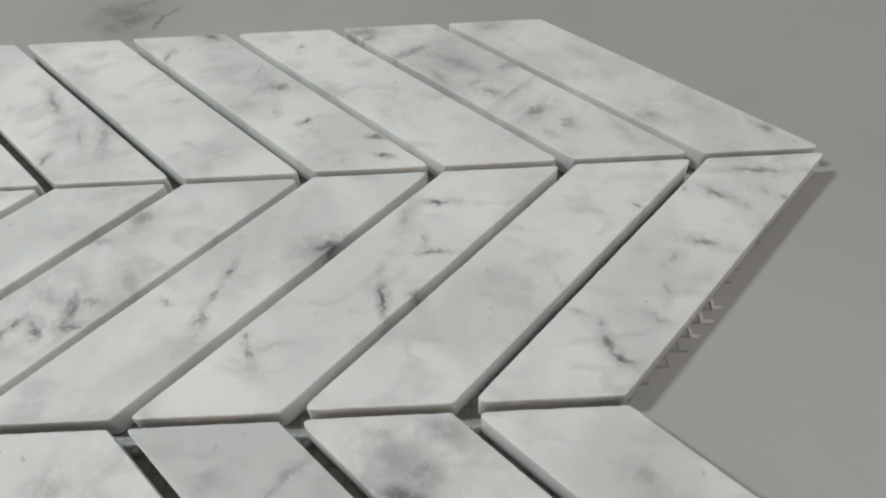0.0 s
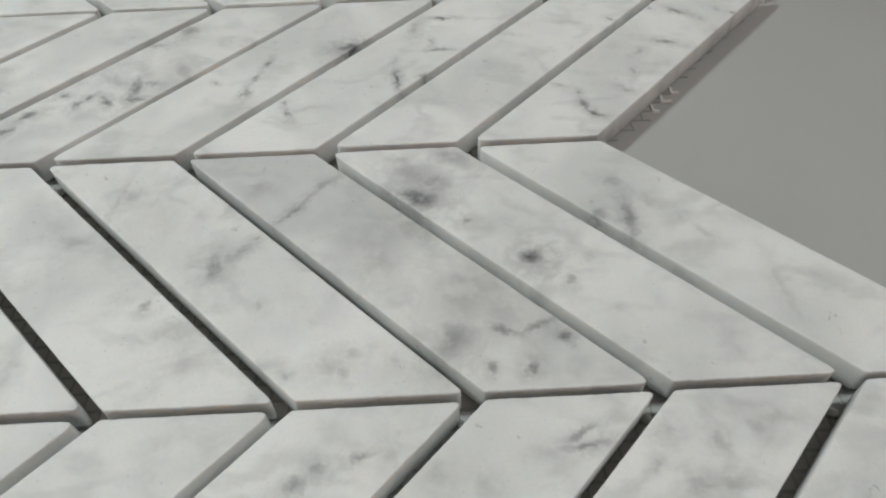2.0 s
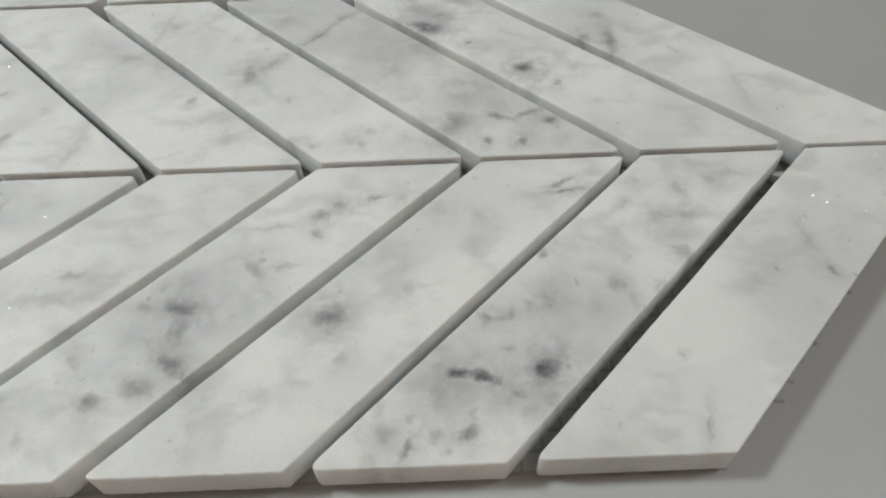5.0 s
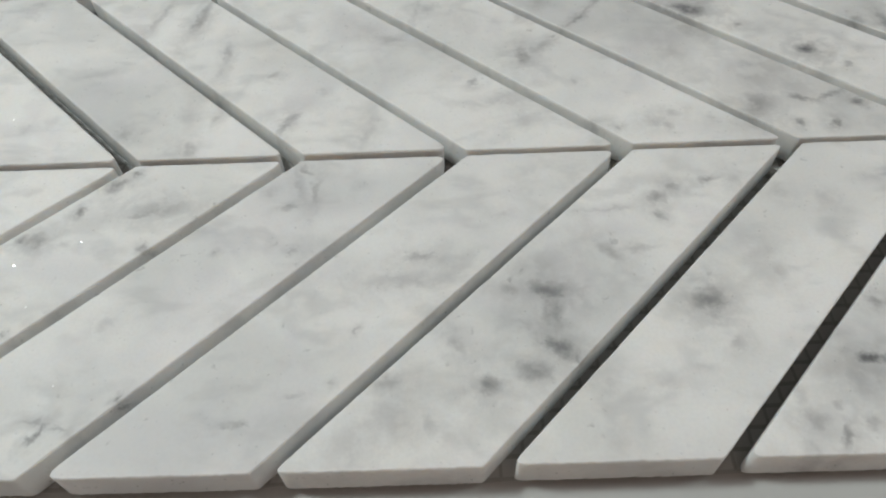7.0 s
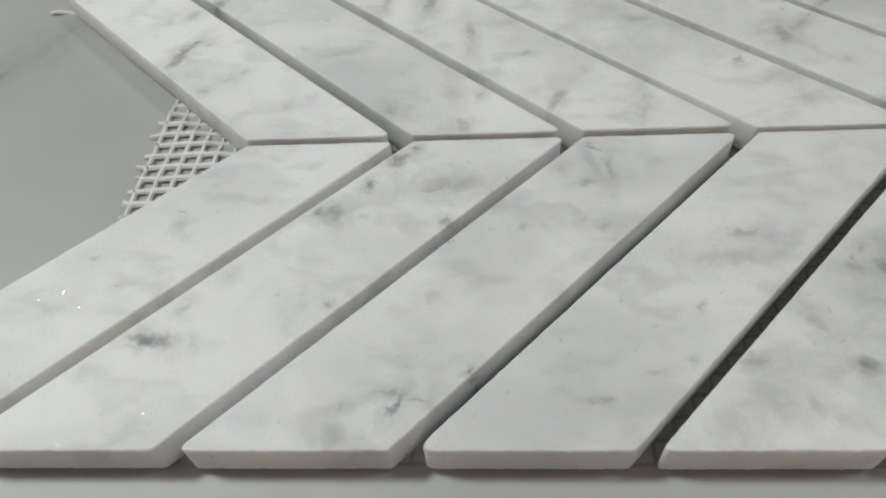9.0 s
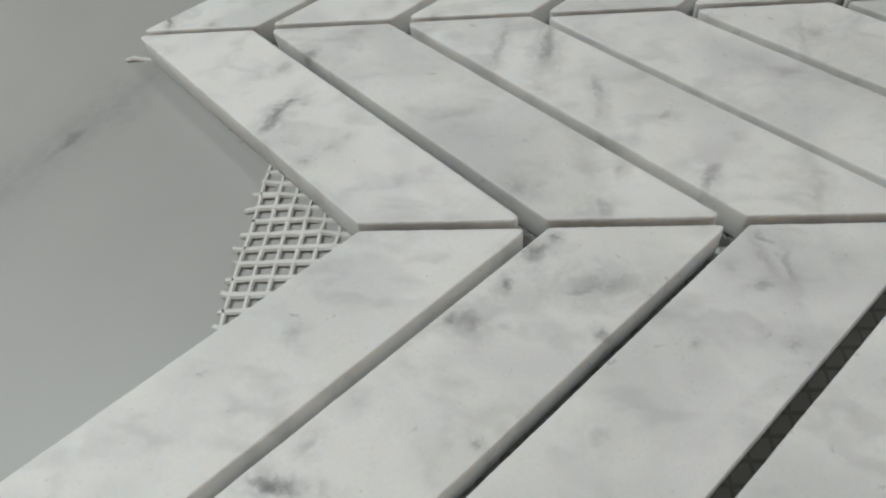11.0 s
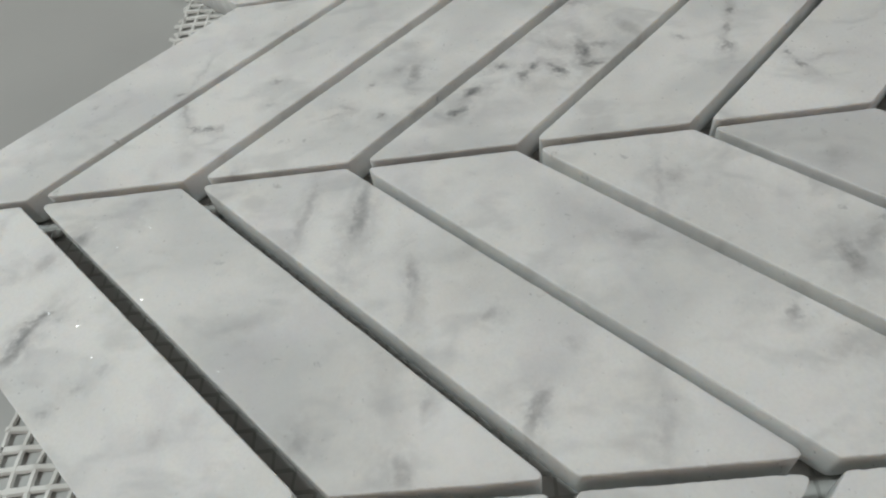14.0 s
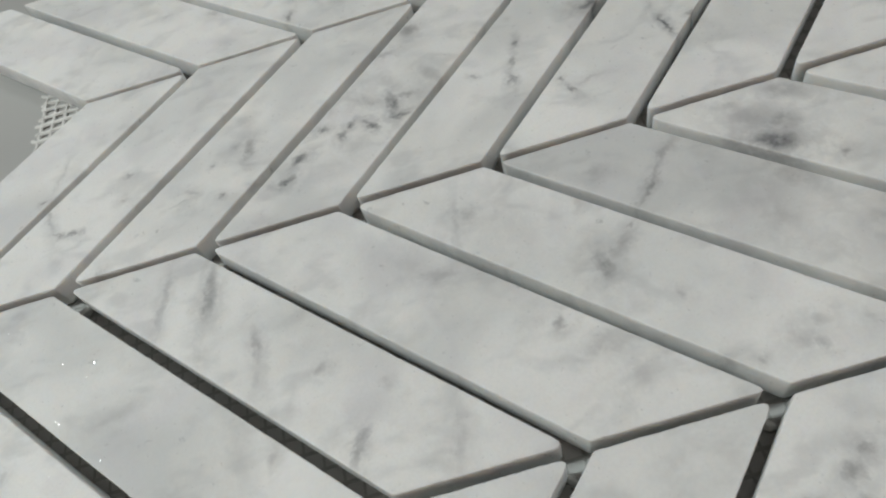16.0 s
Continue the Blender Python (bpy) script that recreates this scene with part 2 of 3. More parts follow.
SHIFT = [[[-0.1, 0.1], [-0.3, 0.1], [0.0, 0.0], [0.0, 0.0], [0.0, 0.0], [0.0, 0.0], [0.0, 0.0], [-0.8, 0.1]], [[0.2, 0.1], [0.1, 0.1], [-0.2, -0.2], [0.0, -0.2], [0.3, -0.2], [0.4, 0.2], [0.1, 0.3], [0.1, 0.0]], [[0.6, -0.1], [-0.2, 0.0], [-0.2, -0.2], [0.0, -0.2], [0.0, -0.3], [0.3, 0.1], [0.1, 0.0], [-0.3, 0.1]], [[0.0, 0.4], [-0.6, 0.2], [-0.1, 0.1], [-0.3, -0.1], [0.0, -0.1], [0.2, -0.1], [0.4, 0.0], [0.3, 0.0]]]  # millimetres by which each stone sits off the grid

# each stone: brightness, cloudiness and its veins
VEINS = {}
VEINS[0, 0] = (0.97, 0.05, [(6.6, -19, 9.7, 4.3, -9, 0.39), (40.6, -27, 5.8, 3.5, -56, 0.43), (-37.4, 33.5, 16.3, 5.8, 11, 0.27), (-8.4, 15.5, 20.5, 5.8, -39, 0.2), (23.6, -16.5, 13.6, 4.3, -45, 0.13)])
VEINS[0, 1] = (0.96, 0.10, [(-45.3, 33, 16.1, 5.8, 6, 0.44), (-43.3, 29.5, 7.2, 2.9, 27, 0.44), (-28.8, 20, 16.5, 2.9, 29, 0.4), (-11.3, 12, 24, 4.3, -37, 0.38), (-1.8, -4, 9.3, 2.9, -31, 0.44), (5.7, 10.5, 10.1, 4.3, 18, 0.36), (5.2, -4.5, 19.3, 2.2, 42, 0.34), (11.2, -14, 9.3, 4.3, 31, 0.47), (20.2, -20.5, 5.8, 3.5, -34, 0.4), (35.2, -23, 16.5, 2.9, -61, 0.22), (-19.3, 6, 17.3, 2.9, -56, 0.31), (-7.3, 2, 8, 2.9, 37, 0.34), (14.2, -25, 9.3, 2.9, -31, 0.22)])
VEINS[0, 2] = (1.00, -0.20, [(-28.6, 26.7, 1.7, 1, 30, 0.6)])
VEINS[0, 3] = (1.00, 0.00, [(-23.6, 35.6, 8.7, 3, -35, 0.6), (4, 4.7, 9.8, 4, -17, 0.5), (15.2, -13.8, 4.4, 1.5, 18, 0.7), (40.5, -31.2, 4, 1.2, -20, 0.75), (37.1, -23, 5.7, 1, -9, 0.7), (-37, 23.8, 6.7, 1.5, 77, 0.45), (-3.9, 13.8, 4.7, 1, 79, 0.4), (37.6, -30, 5.4, 1, -24, 0.3), (4.9, -8.1, 2.4, 1.5, -38, 0.3), (27.5, -32.1, 2.9, 2, -37, 0.2)])
VEINS[0, 4] = (1.00, 0.00, [(17.3, -22, 2.7, 1.5, -50, 0.25)])
VEINS[0, 5] = (1.00, 0.00, [(7.1, 0.8, 15.6, 2, -59, 0.5), (28.3, -15.9, 23.6, 2.5, -78, 0.35), (12.8, -25.6, 7.8, 2, 83, 0.5), (21, -16.5, 12.7, 1.5, -68, 0.3), (-4, 12.6, 2.7, 1.5, -47, 0.3)])
VEINS[0, 6] = (1.00, 0.00, [(24.8, -9.8, 6.5, 3, -11, 0.3), (7.5, -3.4, 6.5, 3, -1, 0.25)])
VEINS[0, 7] = (1.00, 0.00, [])
VEINS[1, 0] = (1.00, 0.00, [(31.9, 30.9, 17.5, 1.5, -6, 0.5), (-17.9, -27.3, 6.3, 2, -46, 0.6), (18.4, 22.4, 7.7, 2, -40, 0.55), (-20.1, -23.8, 7.4, 2, -66, 0.55), (9.8, 5.8, 9.7, 2, -20, 0.5), (34.8, 30.7, 9.1, 2, -23, 0.4), (-3.3, -9.1, 6.9, 1.5, 80, 0.35), (0.3, 1, 5.9, 1.5, 38, 0.35), (-26.3, -14.2, 8.1, 1.5, -26, 0.3), (35.9, 19.7, 2.8, 1.5, -38, 0.4), (-7.1, -17.5, 7.3, 1.5, -29, 0.3), (-21.1, -17.3, 1.9, 1, -52, 0.5), (9.4, 25.2, 2.1, 1.2, -27, 0.4), (24.5, 18.2, 3.5, 2, -87, 0.25), (31.2, 22.2, 1.8, 1, -18, 0.3), (27.6, 11.4, 3.9, 1.5, 85, 0.2)])
VEINS[1, 1] = (1.00, 0.00, [(33.8, 20.2, 2, 1.2, -30, 0.55), (0.6, 13.8, 5.9, 1, -22, 0.2)])
VEINS[1, 2] = (1.02, -0.10, [(2.7, -7.7, 10.1, 1.5, -85, 0.65), (17.7, 24.5, 6.7, 1.2, -4, 0.7), (15.4, 6.8, 8.9, 1, -1, 0.5), (8.2, 19.3, 9.1, 2.5, 79, 0.35), (-28.9, -21.3, 5.2, 1.2, -67, 0.5), (10.7, -6.2, 3.4, 2, -45, 0.4), (13, 11, 3.3, 1, -85, 0.4), (-23.1, -19.8, 12.7, 1.5, 6, 0.2), (-30, -16.5, 1.6, 1, 30, 0.4)])
VEINS[1, 3] = (0.98, 0.05, [(25.7, 10.2, 7.9, 4, 21, 0.75), (-4.2, -11.3, 6.7, 1.5, 77, 0.55), (0.5, 3.4, 4.5, 1.2, 57, 0.5), (-2.4, -4.4, 6.6, 1, 71, 0.4), (-13.6, -5.5, 2.1, 1.2, -45, 0.35), (0.9, 15, 1.6, 1, 30, 0.2)])
VEINS[1, 4] = (0.96, 0.10, [(-5.8, -2.2, 21.2, 5, -37, 0.32), (0.7, -6.2, 13, 3, -89, 0.6), (2.2, -11.7, 6.2, 2.5, -4, 0.68), (4.8, -4.4, 8.6, 2, -13, 0.4), (-6.2, -12.1, 7, 2.2, -55, 0.65), (-12, -10.1, 6, 2, 45, 0.6), (-14.9, -13.5, 5.7, 2, 74, 0.48), (-19.9, -8.8, 4.8, 1.8, 12, 0.5), (-27.3, -17.3, 7.6, 2.5, 21, 0.6), (-32, -23.4, 5.2, 2.5, 33, 0.6), (-28.7, -5.8, 5.8, 2.5, 25, 0.45), (1.9, 15.6, 10.8, 2.5, 6, 0.35), (11, 24.1, 8.1, 5, 2, 0.4), (13.6, 0.5, 14.1, 4, -68, 0.3), (-27.8, -23, 12.3, 3, 56, -0.4), (-10.9, -18.1, 13, 5, 39, 0.2)])
VEINS[1, 5] = (1.00, 0.00, [(-4, -7.7, 9, 3, 82, 0.4), (-11.5, -21.7, 2.4, 1.2, 13, 0.5), (-20.2, -17.7, 7.1, 2, -27, 0.3), (-14.2, -9.5, 1.8, 1, 25, 0.4), (-45.9, -37.1, 3.9, 2, 60, 0.25), (-7.6, -4.6, 3.5, 2, 30, 0.25), (-23.5, -20.5, 6.5, 1, 13, 0.25)])
VEINS[1, 6] = (1.00, 0.00, [(-16.9, -19.4, 4.7, 1.2, -6, 0.75), (-23.8, -11.4, 16.1, 2, -76, 0.35), (-20.3, -18.6, 5.9, 1, -27, 0.4), (-1.1, -3, 3.5, 2, 31, 0.35), (-1.9, -12.1, 3.5, 2, 28, 0.3)])
VEINS[1, 7] = (1.00, 0.00, [(-46.6, -32.2, 8.4, 1.5, -81, 0.5), (11.5, -3.3, 2.8, 1.2, 26, 0.5), (-27.3, -8.9, 3.1, 1.5, 10, 0.4), (-32.8, -34.8, 3.3, 2, 32, 0.35), (15.4, 6.7, 16.1, 1, 75, 0.2), (-12, -4, 2.1, 1, -6, 0.25)])
VEINS[2, 0] = (1.00, 0.00, [(-25.2, 10, 5.1, 4.3, -18, 0.43), (-19.2, 20.5, 5.8, 3.8, -34, 0.31), (-17.8, 8.5, 16, 3.2, -90, 0.45), (-19.7, 7, 6.6, 2.3, 14, 0.26), (-5.7, 7, 3.6, 2.9, -27, 0.24), (-1.2, 3, 6.8, 1.7, -45, 0.21), (-11.2, 13.6, 8, 2.9, -53, 0.19), (11.8, -17, 20.9, 2.2, -86, 0.14), (9.8, 5.5, 10.2, 2.9, -39, 0.12)])
VEINS[2, 1] = (1.00, 0.00, [(-31.2, 26.6, 15.8, 8.7, -24, 0.34), (-30.1, 18, 12.2, 5.8, -23, 0.69), (-26.1, 22.6, 11.6, 7.2, -16, 0.4), (-21.1, 32.1, 16.5, 5.8, -29, 0.36), (-34.1, 32.1, 5.1, 3.5, -18, 0.35), (-19.1, 9.5, 4.8, 2.6, 0, 0.42), (-4.6, -2.5, 7.2, 4.9, 27, 0.75), (-5.6, -4.9, 3.6, 2.9, -27, 0.26), (-0.1, -6.4, 19.5, 2.3, 55, 0.25), (2.9, -9.4, 3, 2.9, 0, 0.42), (8.9, -3.9, 5.1, 2.9, -72, 0.17)])
VEINS[2, 2] = (0.94, 0.10, [(34.4, -22.4, 10.1, 4.3, -72, 0.14), (-24, 15.6, 12.5, 1.7, 50, 0.49), (-17, 23.6, 21.5, 1.7, 48, 0.35), (-33, 24, 8.2, 4.3, 11, 0.23), (-1, 6, 22.7, 20.3, -39, 0.19), (-1, -1.4, 10.5, 10.2, -22, 0.28), (6.9, 7.6, 12.9, 7.2, -30, 0.35), (18, -12.5, 19.5, 18.8, -41, 0.3), (14, -24.4, 10.5, 10.2, -53, 0.42), (25.4, -17.4, 15, 14.5, -34, 0.26), (6.9, -23, 6, 5.8, -18, 0.19), (24.4, -21.9, 10.7, 1.9, -27, 0.46), (32.4, -21.4, 17.2, 1.7, 22, 0.41), (37.4, -25, 3.6, 2.9, 27, 0.55), (29.4, -31.5, 3.2, 2.9, 0, 0.58)])
VEINS[2, 2][2].extend([(21.5, -31.5, 3.2, 2.9, 0, 0.46), (3, -20.4, 13.5, 13, -63, -0.3), (11, -13.5, 16.1, 7.2, -84, -0.4)])
VEINS[2, 3] = (1.02, -0.15, [(50, -32, 9.3, 7.2, -31, 0.24), (-2.5, -1, 11.2, 3.2, -90, 0.43), (3, 3, 13.8, 2.9, 36, 0.33), (-27, 22.6, 4.8, 2.9, 0, 0.31), (9.6, -13, 3.6, 2.3, -27, 0.28), (12, -29.4, 3.6, 2.9, -63, 0.26), (18, -31, 2.4, 2.3, 45, 0.28), (26.5, -29.4, 7.2, 3.5, 27, 0.28), (31, -27, 5.1, 2.9, 18, 0.24), (39.6, -29, 3.6, 2.9, 27, 0.19), (-1, 17.6, 10.7, 2, 63, 0.17), (26, -12.5, 4.8, 4.3, 0, 0.09)])
VEINS[2, 3][2].extend([(-18.4, 17.1, 25.8, 20.3, -62, 0.13), (-30.5, 22.1, 24.2, 2.3, 82, 0.2), (29.5, -31.0, 3.6, 2.9, 27, 0.32)])
VEINS[2, 4] = (1.00, 0.00, [(0.7, 8.6, 13.2, 2.9, -14, 0.26), (22.7, -11.5, 3.2, 2.9, 0, 0.39), (28.7, -18.5, 10.1, 2.9, 18, 0.26), (34.7, -27, 12.9, 2.9, 7, 0.21), (17.7, -9.4, 7.2, 2.9, 27, 0.14), (-3.8, 12, 22.7, 4.3, -39, 0.15), (0.2, 8.6, 3.6, 2.9, -63, 0.24), (30.7, -19.5, 6.4, 3.5, 0, 0.26), (35.2, -27.4, 10.2, 3.8, 39, 0.22)])
VEINS[2, 5] = (1.00, 0.00, [(-22.2, 29, 8.6, 4.3, -68, 0.09), (-27.7, 23.6, 26, 2.3, 79, 0.28), (-15.7, 22, 24.5, 3.2, 79, 0.41), (-4.7, 3.5, 12.9, 2.2, -83, 0.36), (-4.7, -2.9, 8.2, 2, 79, 0.22), (9.3, -5.9, 3.6, 3.5, -45, 0.3), (22.8, -13.5, 3.2, 2.9, -90, 0.24), (15.3, -25.4, 10.7, 2.3, 63, 0.43), (34.8, -29.4, 16.3, 2.9, 79, 0.22), (18.3, -18, 17.7, 7.2, 5, 0.12), (6.8, 1, 12.5, 11.6, -40, 0.1)])
VEINS[2, 6] = (0.97, 0.10, [(-39.6, 24, 6.8, 4.3, 45, 0.43), (-27.6, 33, 3.8, 3.6, 45, 0.19), (3.8, -2, 19.8, 3.6, 14, 0.12), (28.9, -20.5, 25.8, 5.8, -83, 0.17), (30.9, -33.5, 7.2, 3.8, -63, 0.36), (13.8, -27, 4.8, 3.5, -90, 0.29), (36.4, -27.4, 22.5, 13, 86, -0.6), (35.4, -22.4, 6.6, 2.3, 76, 0.3)])
VEINS[2, 7] = (1.02, 0.00, [(-5.5, -0.4, 12, 2, 62, 0.5), (-6, -3.8, 9.8, 3, 65, 0.45), (-3.4, 3.6, 6.3, 1.5, 23, 0.5), (-7.4, 18.4, 6.2, 3, 48, 0.3), (4.8, -17.8, 2.9, 1.5, 43, 0.3), (9.8, -13.1, 3.8, 2, 12, 0.25), (-14.9, 14.6, 5, 3, 24, 0.2), (0.7, 3.1, 3.3, 2, 10, 0.25), (27.2, -23.5, 5.6, 3, 10, 0.15), (13.2, -9.6, 3.1, 2, -2, 0.2)])
VEINS[3, 0] = (0.98, 0.00, [(11.7, 1.4, 3.8, 1.5, -60, 0.4), (-22, -31.1, 6.9, 1.2, 77, 0.3), (9.5, 9.3, 10.7, 2, -77, 0.2), (-23.5, -16.5, 1.6, 1, 30, 0.3)])
VEINS[3, 1] = (1.00, -0.10, [(-26.8, -19.5, 8, 2.6, 0, 0.69), (-22.3, -20, 6.6, 2.9, -14, 0.73), (-19.8, -21, 3.3, 3.2, -45, 0.43), (-20.3, -24, 5.8, 4.3, 56, 0.36), (-16.8, -23.5, 5.8, 2.6, -34, 0.43), (-10.8, -19, 6.8, 6.5, -45, 0.73), (-10.8, -25, 3.8, 3.6, 45, 0.36), (-29.8, -22.5, 10.5, 10.2, 0, 0.35), (-33.3, -20.5, 7.5, 7.2, -63, 0.27), (-14.3, -26.5, 7.2, 5.8, -27, 0.29), (-7.8, -19.5, 9.7, 4.3, 81, 0.21), (-21.3, -7, 3.6, 2.9, -27, 0.4), (-16.3, -6.5, 3.2, 2.6, 0, 0.36), (-18.3, -7, 9.7, 1.3, 9, 0.29), (-12.3, -5, 3.6, 2.9, -27, 0.29)])
VEINS[3, 1][2].extend([(-7.3, -2, 8.6, 2.9, 68, 0.27), (6.2, -0.5, 3, 2.9, 0, 0.36), (-17.3, -14, 3, 2.9, -90, 0.33), (-25.8, -31, 3.9, 3.8, -45, 0.47), (-31.3, -31, 3.6, 2.6, 27, 0.33), (-24.8, -27.5, 2.7, 2.6, 0, 0.29), (-29.3, -34, 2.2, 2.2, -90, 0.26), (-35.3, -27.5, 3.2, 1.7, -90, 0.29), (-36.3, -33.5, 7.2, 2, 63, 0.44), (-40.3, -30.5, 7.2, 4.3, 27, 0.38), (-42.3, -35.5, 4.5, 4.3, 0, 0.3), (-41.3, -26, 3.8, 3.6, -27, 0.22), (-29.3, -14.5, 6, 5.8, 0, 0.16), (-24.3, -24, 12, 11.6, -90, -0.45), (-19.3, -29.5, 12, 11.6, -90, -0.4)])
VEINS[3, 1][2].extend([(14.2, 28, 5.1, 2.9, 18, 0.3), (11.2, 21.5, 2.4, 2.3, 0, 0.26), (24.2, 25, 8.2, 2.6, -79, 0.29), (18.2, 17.5, 8.6, 2, 22, 0.31), (23.7, 18, 9.7, 2, -9, 0.27), (32.2, 28, 5.1, 2.9, -72, 0.22), (37.2, 29.5, 11.2, 2, 0, 0.19), (20.7, 7, 5.8, 2.9, -56, 0.33), (21.2, 11.5, 6.6, 5.8, 76, 0.15), (5.2, -0.5, 3.3, 3.2, 0, 0.36), (-7.8, 8.5, 2.4, 2.3, 0, 0.4), (-8.3, -2.5, 10.1, 4.3, 72, 0.29), (0.7, -6, 8, 5.8, -90, 0.19), (14.2, -1, 3, 2.9, -45, 0.22), (8.2, -4.5, 6.6, 2.2, -76, 0.19)])
VEINS[3, 1][2].extend([(7.7, 12.5, 4.5, 4.3, 0, 0.18)])
VEINS[3, 1][2].extend([(-26.8, -22.5, 10.5, 9.0, 0, 0.34), (-19.3, -23.5, 12.4, 8.0, -14, 0.34), (-12.3, -23.5, 12.0, 8.0, 0, 0.26), (-39.8, -32.0, 8.7, 8.0, 31, 0.22), (-7.3, -6.5, 21.0, 8.0, -90, 0.14)])
VEINS[3, 2] = (1.02, -0.10, [(-13.3, -6, 6.9, 6.7, -27, 0.52), (-10.3, -15.5, 4.5, 2.6, 45, 0.29), (2.3, 0.5, 3.6, 2.6, 63, 0.21), (17.8, 19, 5.8, 3.2, -56, 0.25), (36.3, 28.5, 8.6, 1.4, 22, 0.43), (37.3, 26, 11.3, 1.7, 8, 0.47), (-35.2, -22, 3.6, 2.9, 27, 0.18), (-25.2, -22, 9.7, 2.9, -9, 0.15), (-35.8, -32.5, 6.6, 4.3, -76, 0.15), (-17.7, -8, 9.3, 8.7, -31, 0.1), (8.8, 22, 5.8, 3.6, -56, 0.22), (0.8, 6.5, 7.5, 7.2, -63, 0.14), (-19.2, -20, 3.6, 2, -27, 0.16)])
VEINS[3, 3] = (1.01, -0.05, [(-6.2, 2.5, 10.5, 10.2, -45, 0.26), (-5.2, -2.5, 10.1, 4.6, -18, 0.53), (-4.7, -7, 11.3, 3.5, 82, 0.43), (-4.2, -15, 12.5, 3.5, -40, 0.52), (-12.2, -2, 6.6, 2.9, -14, 0.36), (-9.7, -19.5, 8, 4.3, 0, 0.41), (-17.7, -22, 5.1, 4.3, -72, 0.47), (-35.2, -21, 6.6, 2.9, 14, 0.36), (-23.2, -13.5, 7.2, 2.9, -63, 0.33), (-34.2, -28.5, 14.3, 5.8, -27, 0.26), (-40.7, -31.5, 15.8, 7.2, 24, 0.22), (-27.7, -29, 5.1, 2, -72, 0.26), (8.3, 6.5, 8, 2.9, -53, 0.36), (13.4, 7.5, 11.2, 1.7, 0, 0.26), (21.3, 20.5, 5.8, 2.9, 34, 0.41)])
VEINS[3, 3][2].extend([(20.3, 16, 2.7, 2.6, 45, 0.43), (24.8, 24, 3.6, 2.9, -27, 0.43), (32.8, 26, 6.6, 1.7, 14, 0.41), (38.3, 25.5, 6.6, 2.9, -76, 0.24), (10.3, 18.5, 17.6, 1.4, 0, 0.21)])
VEINS[3, 3][2].extend([(-22.7, -24.5, 8.6, 5.8, -22, 0.12)])
VEINS[3, 4] = (1.00, 0.00, [(4.2, 1.5, 13, 2, -1, 0.25), (7.9, 7.3, 7.6, 1, 4, 0.3), (-23.4, -27.8, 4.7, 1.2, 2, 0.3), (10.5, 8, 5.1, 1, -2, 0.3), (25, 18.1, 3.8, 2, -2, 0.2), (-3.3, -9.9, 1.7, 1, 30, 0.3), (-13.3, -22.5, 4.6, 1, 3, 0.2), (-7.4, -20.8, 1.5, 1, 30, 0.25)])
VEINS[3, 4][2].extend([(6.5, 1.0, 27.2, 3.2, 3, 0.26), (8.5, 7.0, 8.2, 2.3, 11, 0.36), (42.5, 28.0, 8.2, 5.8, -79, 0.1), (8.0, 1.5, 25.8, 4.3, 7, 0.2)])
VEINS[3, 5] = (1.00, 0.00, [(-18.2, -29, 4.7, 1.2, 63, 0.5), (-27.3, -34, 5.8, 4, 0, 0.3), (23.6, 25.8, 10.9, 1.5, 85, 0.3), (21.2, 33.3, 5.8, 1.5, -45, 0.35), (-19.5, -26.6, 5.8, 1, -20, 0.35), (-5.6, -22.6, 1.7, 1, 30, 0.5), (18.2, 21.7, 4.6, 1.2, 14, 0.35), (20.4, 28.1, 17.4, 2, -77, 0.2), (-14.6, -28.2, 6, 1, -5, 0.3), (-12.4, -6.5, 4.9, 3, -1, 0.2), (5, 10.2, 1.7, 1, 30, 0.35), (20.8, 9.8, 1.8, 1, -21, 0.3), (13.3, 26.7, 3.1, 2, -2, 0.2), (-27.3, -29, 2.7, 1, 71, 0.25)])
VEINS[3, 6] = (1.02, -0.10, [(-25, -15.3, 9.6, 2.5, -12, 0.55), (16.4, 30.5, 4.7, 1.5, 25, 0.6), (27.4, 22.2, 8.5, 2, -2, 0.4), (10.7, 22.5, 3.9, 2, 63, 0.5), (0.9, 15.2, 3.6, 2, -2, 0.45), (25, 21.2, 9.2, 1.5, 8, 0.35), (20.2, 33.2, 2.7, 1.5, 20, 0.5), (5.5, 14.4, 3.3, 1.8, -12, 0.4), (27.6, 11.4, 3.8, 1.5, 14, 0.4), (6.2, -8.8, 2.2, 1, -22, 0.4), (-20.4, -8.8, 3.6, 2, 42, 0.25), (10.8, 13.2, 4, 2, -2, 0.2)])
VEINS[3, 6][2].extend([(4.2, 14.5, 6.4, 3.5, 0, 0.42), (16.1, 30.0, 4.5, 4.3, 27, 0.5), (28.7, 22.5, 17.6, 4.3, 0, 0.36)])
VEINS[3, 7] = (1.02, -0.20, [(10.4, 12.3, 3.4, 2, 35, 0.25)])

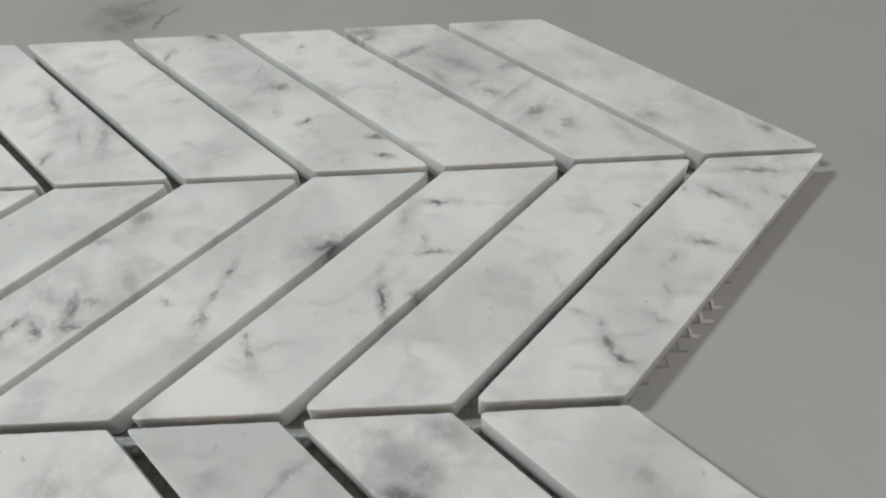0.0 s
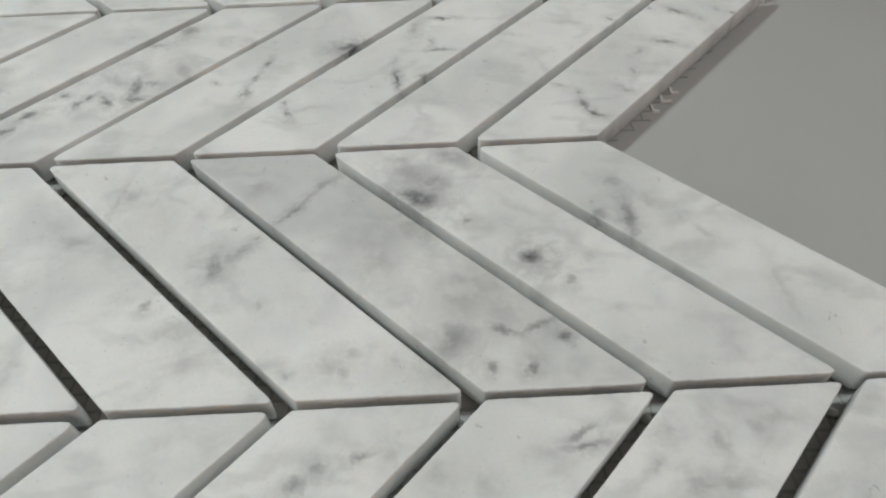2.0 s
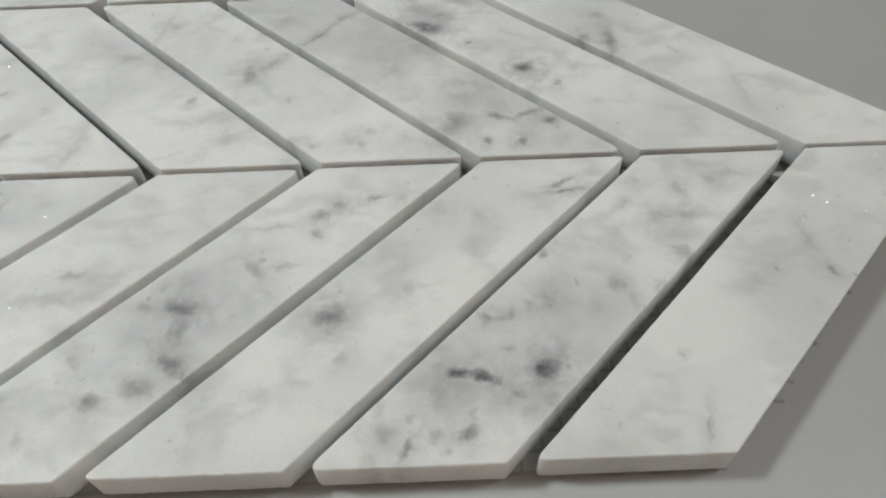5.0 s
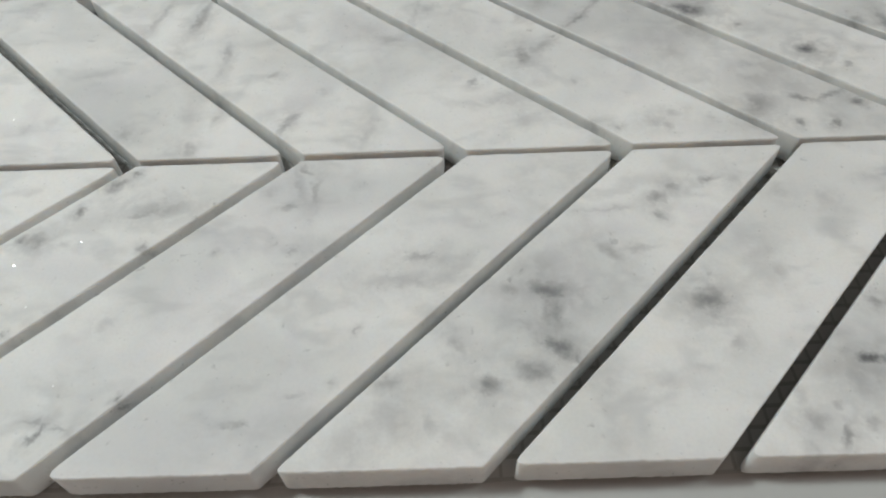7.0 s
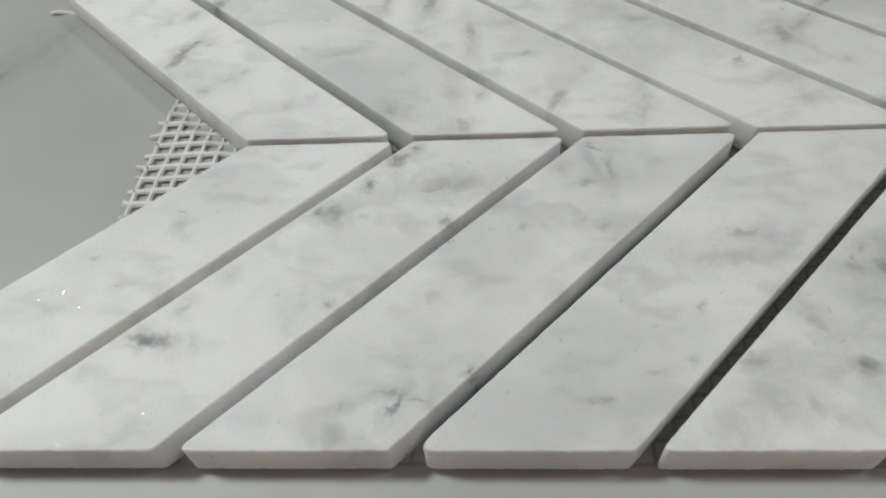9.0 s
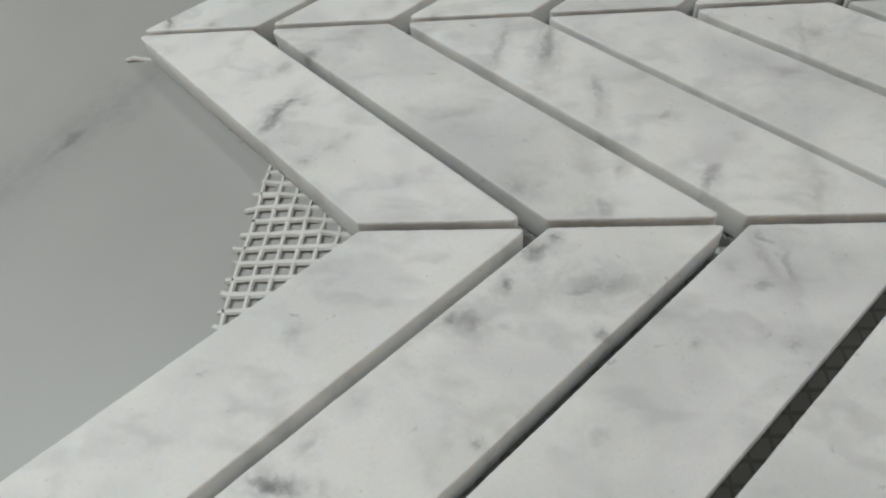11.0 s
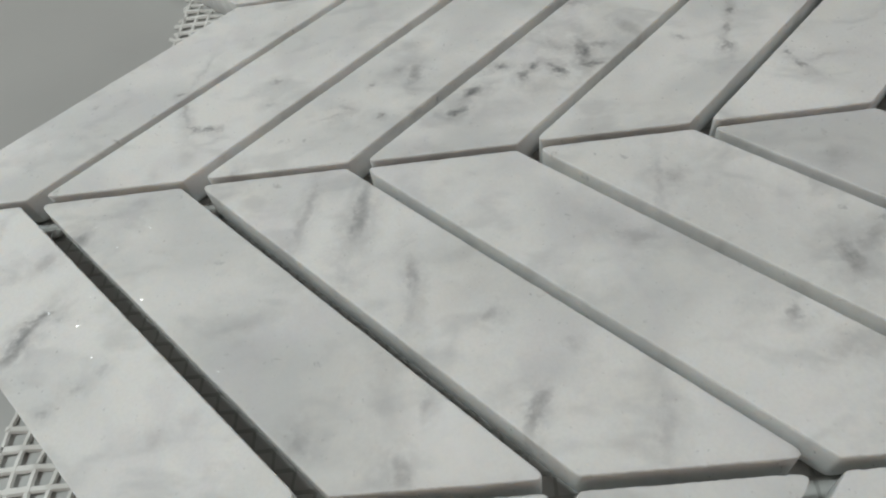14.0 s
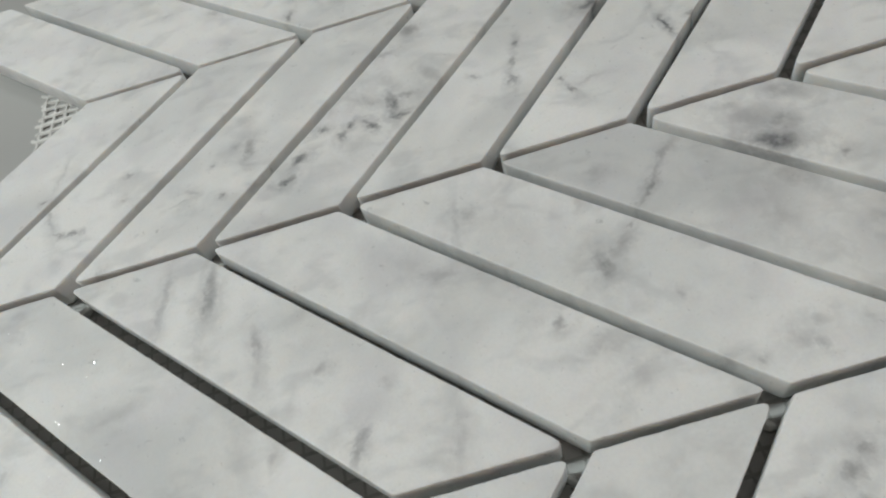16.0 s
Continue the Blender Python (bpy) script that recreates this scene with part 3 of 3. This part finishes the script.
for band in range(4):
    for column in range(COLUMNS):
        rng = random.Random(band * 31 + column * 7 + 3)
        (ul, yu), (ur, _) = node_at(band, column + 1), node_at(band, column)
        (ll, yl), (lr, _) = node_at(band + 1, column + 1), node_at(band + 1, column)
        jx, jy = (v / 1000 + rng.uniform(-0.0001, 0.0001) for v in SHIFT[band][column])
        quad = [(ul + GAP_X + jx, yu - GAP_Y + jy), (ll + GAP_X + jx, yl + GAP_Y + jy), (lr - GAP_X + jx, yl + GAP_Y + jy), (ur - GAP_X + jx, yu - GAP_Y + jy)]
        cx, cy = (ul + ur + ll + lr) / 4, (yu + yl) / 2
        local = [(x - cx, y - cy) for x, y in quad]
        tone, cloud, strokes = VEINS.get((band, column), (1.0, 0.0, []))
        ob = part("tile", stone(local, rng), carrara(tone, cloud, strokes, rng.uniform(-60, 60)), sheet)
        ob.location = (cx, cy, rng.uniform(-0.0001, 0.0001))


# ---- the fibre mesh under the stones ----
CELL_X, CELL_Y = 0.0040, 0.0041


def edge_x(y, right):
    """The x of the sheet's zigzag end at y."""
    column = 0 if right else COLUMNS
    for i in range(4):
        (x1, y1), (x0, y0) = node_at(i, column), node_at(i + 1, column)
        if y0 <= y <= y1:
            return x0 + (x1 - x0) * (y - y0) / (y1 - y0)
    return None


def beyond(x, y):
    """How far a point lies outside the stones, sideways."""
    right, left = edge_x(y, True), edge_x(y, False)
    return max(0.0, x - right, left - x)


def in_mesh(x, y):
    right, left = edge_x(y, True), edge_x(y, False)
    if right is None:
        return False
    east = right - 0.0022
    if 0.003 < y < 0.031:
        east = right + 0.13 * y - 0.001
    if abs(y - 0.0770) < 0.0022:
        east = right + 0.005
    west = left + 0.003
    if abs(y - 0.0015) < 0.0022:
        west = left - 0.006
    if abs(y + 0.0753) < 0.05:
        west = min(west, -0.2572)
    elif abs(y - 0.0758) < 0.05:
        west = min(west, -0.2560)
    return west < x < east


def strand(verts, faces, slots, held, a, b, width, low, high):
    side = (b - a).normalized().cross(Vector((0, 0, 1))) * width / 2
    rise = Vector((0, 0, high - low))
    lap = (b - a).normalized() * width * 0.3
    a, b = a - lap, b + lap
    k = len(verts)
    for p in (a, b):
        verts += [p - side, p + side, p + side * 0.6 + rise, p - side * 0.6 + rise]
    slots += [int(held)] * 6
    faces += [(k + i, k + (i + 1) % 4, k + 4 + (i + 1) % 4, k + 4 + i) for i in range(4)] + [(k, k + 1, k + 2, k + 3), (k + 4, k + 5, k + 6, k + 7)]


def mesh_backing():
    """The net: warp and weft strands, thicker and lifted where no stone holds them down."""
    rng = random.Random(8)
    verts, faces, slots = [], [], []
    grid = {}
    for i in range(-90, 25):
        for j in range(-36, 38):
            x, y = i * CELL_X, j * CELL_Y
            if in_mesh(x, y):
                free = min(1.0, beyond(x, y) / 0.012)
                grid[i, j] = (Vector((x + 0.0002 * math.sin(j * 0.7) + rng.uniform(-0.00015, 0.00015), y + 0.0003 * math.sin(i * 0.5) + rng.uniform(-0.00015, 0.00015), 0.0007 * min(1.0, free * 4) - 0.0001 * (free < 0.02))), free)
    for (i, j), (p, free) in grid.items():
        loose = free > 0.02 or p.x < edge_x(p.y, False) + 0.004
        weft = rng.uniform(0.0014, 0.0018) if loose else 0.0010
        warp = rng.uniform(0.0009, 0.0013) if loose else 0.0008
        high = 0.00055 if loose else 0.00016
        if (i + 1, j) in grid:
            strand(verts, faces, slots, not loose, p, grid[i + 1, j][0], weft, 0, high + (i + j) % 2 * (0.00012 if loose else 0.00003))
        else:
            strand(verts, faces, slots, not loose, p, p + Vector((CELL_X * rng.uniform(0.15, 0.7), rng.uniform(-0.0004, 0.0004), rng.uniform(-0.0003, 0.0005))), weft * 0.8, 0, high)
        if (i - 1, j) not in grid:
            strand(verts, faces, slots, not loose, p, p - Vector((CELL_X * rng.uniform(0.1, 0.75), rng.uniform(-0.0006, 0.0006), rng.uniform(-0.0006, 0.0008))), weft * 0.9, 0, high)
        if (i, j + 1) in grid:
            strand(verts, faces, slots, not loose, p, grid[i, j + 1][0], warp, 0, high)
    me = bpy.data.meshes.new("mesh_backing")
    me.from_pydata([tuple(v) for v in verts], [], faces)
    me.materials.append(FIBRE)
    # Second slot: strands held in the joints, coloured dark for the shade there.
    me.materials.append(JOINT_SHADE)
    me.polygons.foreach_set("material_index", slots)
    ob = new("mesh_backing", me)
    ob.parent = sheet
    tagged(ob, "white coated glass fibre mesh", kind="stuff")


mesh_backing()


# ---- dried glue that bridges the joints below each crossing ----


def glue():
    mat, nt, shader = nodes_of("dried_glue")
    coords = add(nt, "ShaderNodeTexCoord").outputs["Object"]
    n = noise_of(nt, coords, 900, 3, 0.6)
    nt.links.new(mixed(nt, n, (0.82, 0.82, 0.79, 1), (0.66, 0.66, 0.63, 1)), shader.inputs["Base Color"])
    nt.links.new(add(nt, "ShaderNodeBump", ins={"Strength": 0.5, "Distance": 0.0003, "Height": n}).outputs[0], shader.inputs["Normal"])
    shader.inputs["Roughness"].default_value = 0.12
    shader.inputs["Transmission Weight"].default_value = 0.25
    return mat


GLUE = glue()


def glue_bead(line, column):
    """A low, uneven bead lying across the joint."""
    rng = random.Random(line * 17 + column * 5)
    a, b = Vector(node_at(line, column)), Vector(node_at(line + 1, column))
    along = (b - a).normalized()
    mid = a + along * rng.uniform(0.0038, 0.0050)
    across = Vector((-along.y, along.x))
    bm = bmesh.new()
    bmesh.ops.create_icosphere(bm, subdivisions=3, radius=1)
    height = rng.uniform(0.0022, 0.0038)
    for v in bm.verts:
        k = 1 + 0.25 * noise.noise(v.co * 1.7 + Vector((line * 9, column * 4, 0)))
        u, w = v.co.x * 0.0009 * k, v.co.y * 0.0019
        sag = 1 - 0.35 * (1 - v.co.y ** 2)
        p = across * w + along * u
        v.co = (p.x, p.y, 0.0006 + max(0.0, v.co.z) * height * k * sag)
    for f in bm.faces:
        f.smooth = True
    ob = part("glue_bead", bm, GLUE, sheet, "clear whitish dried glue")
    ob.location = (mid.x, mid.y, 0)


for line in (1, 2, 3):
    for column in range(1, COLUMNS):
        glue_bead(line, column)
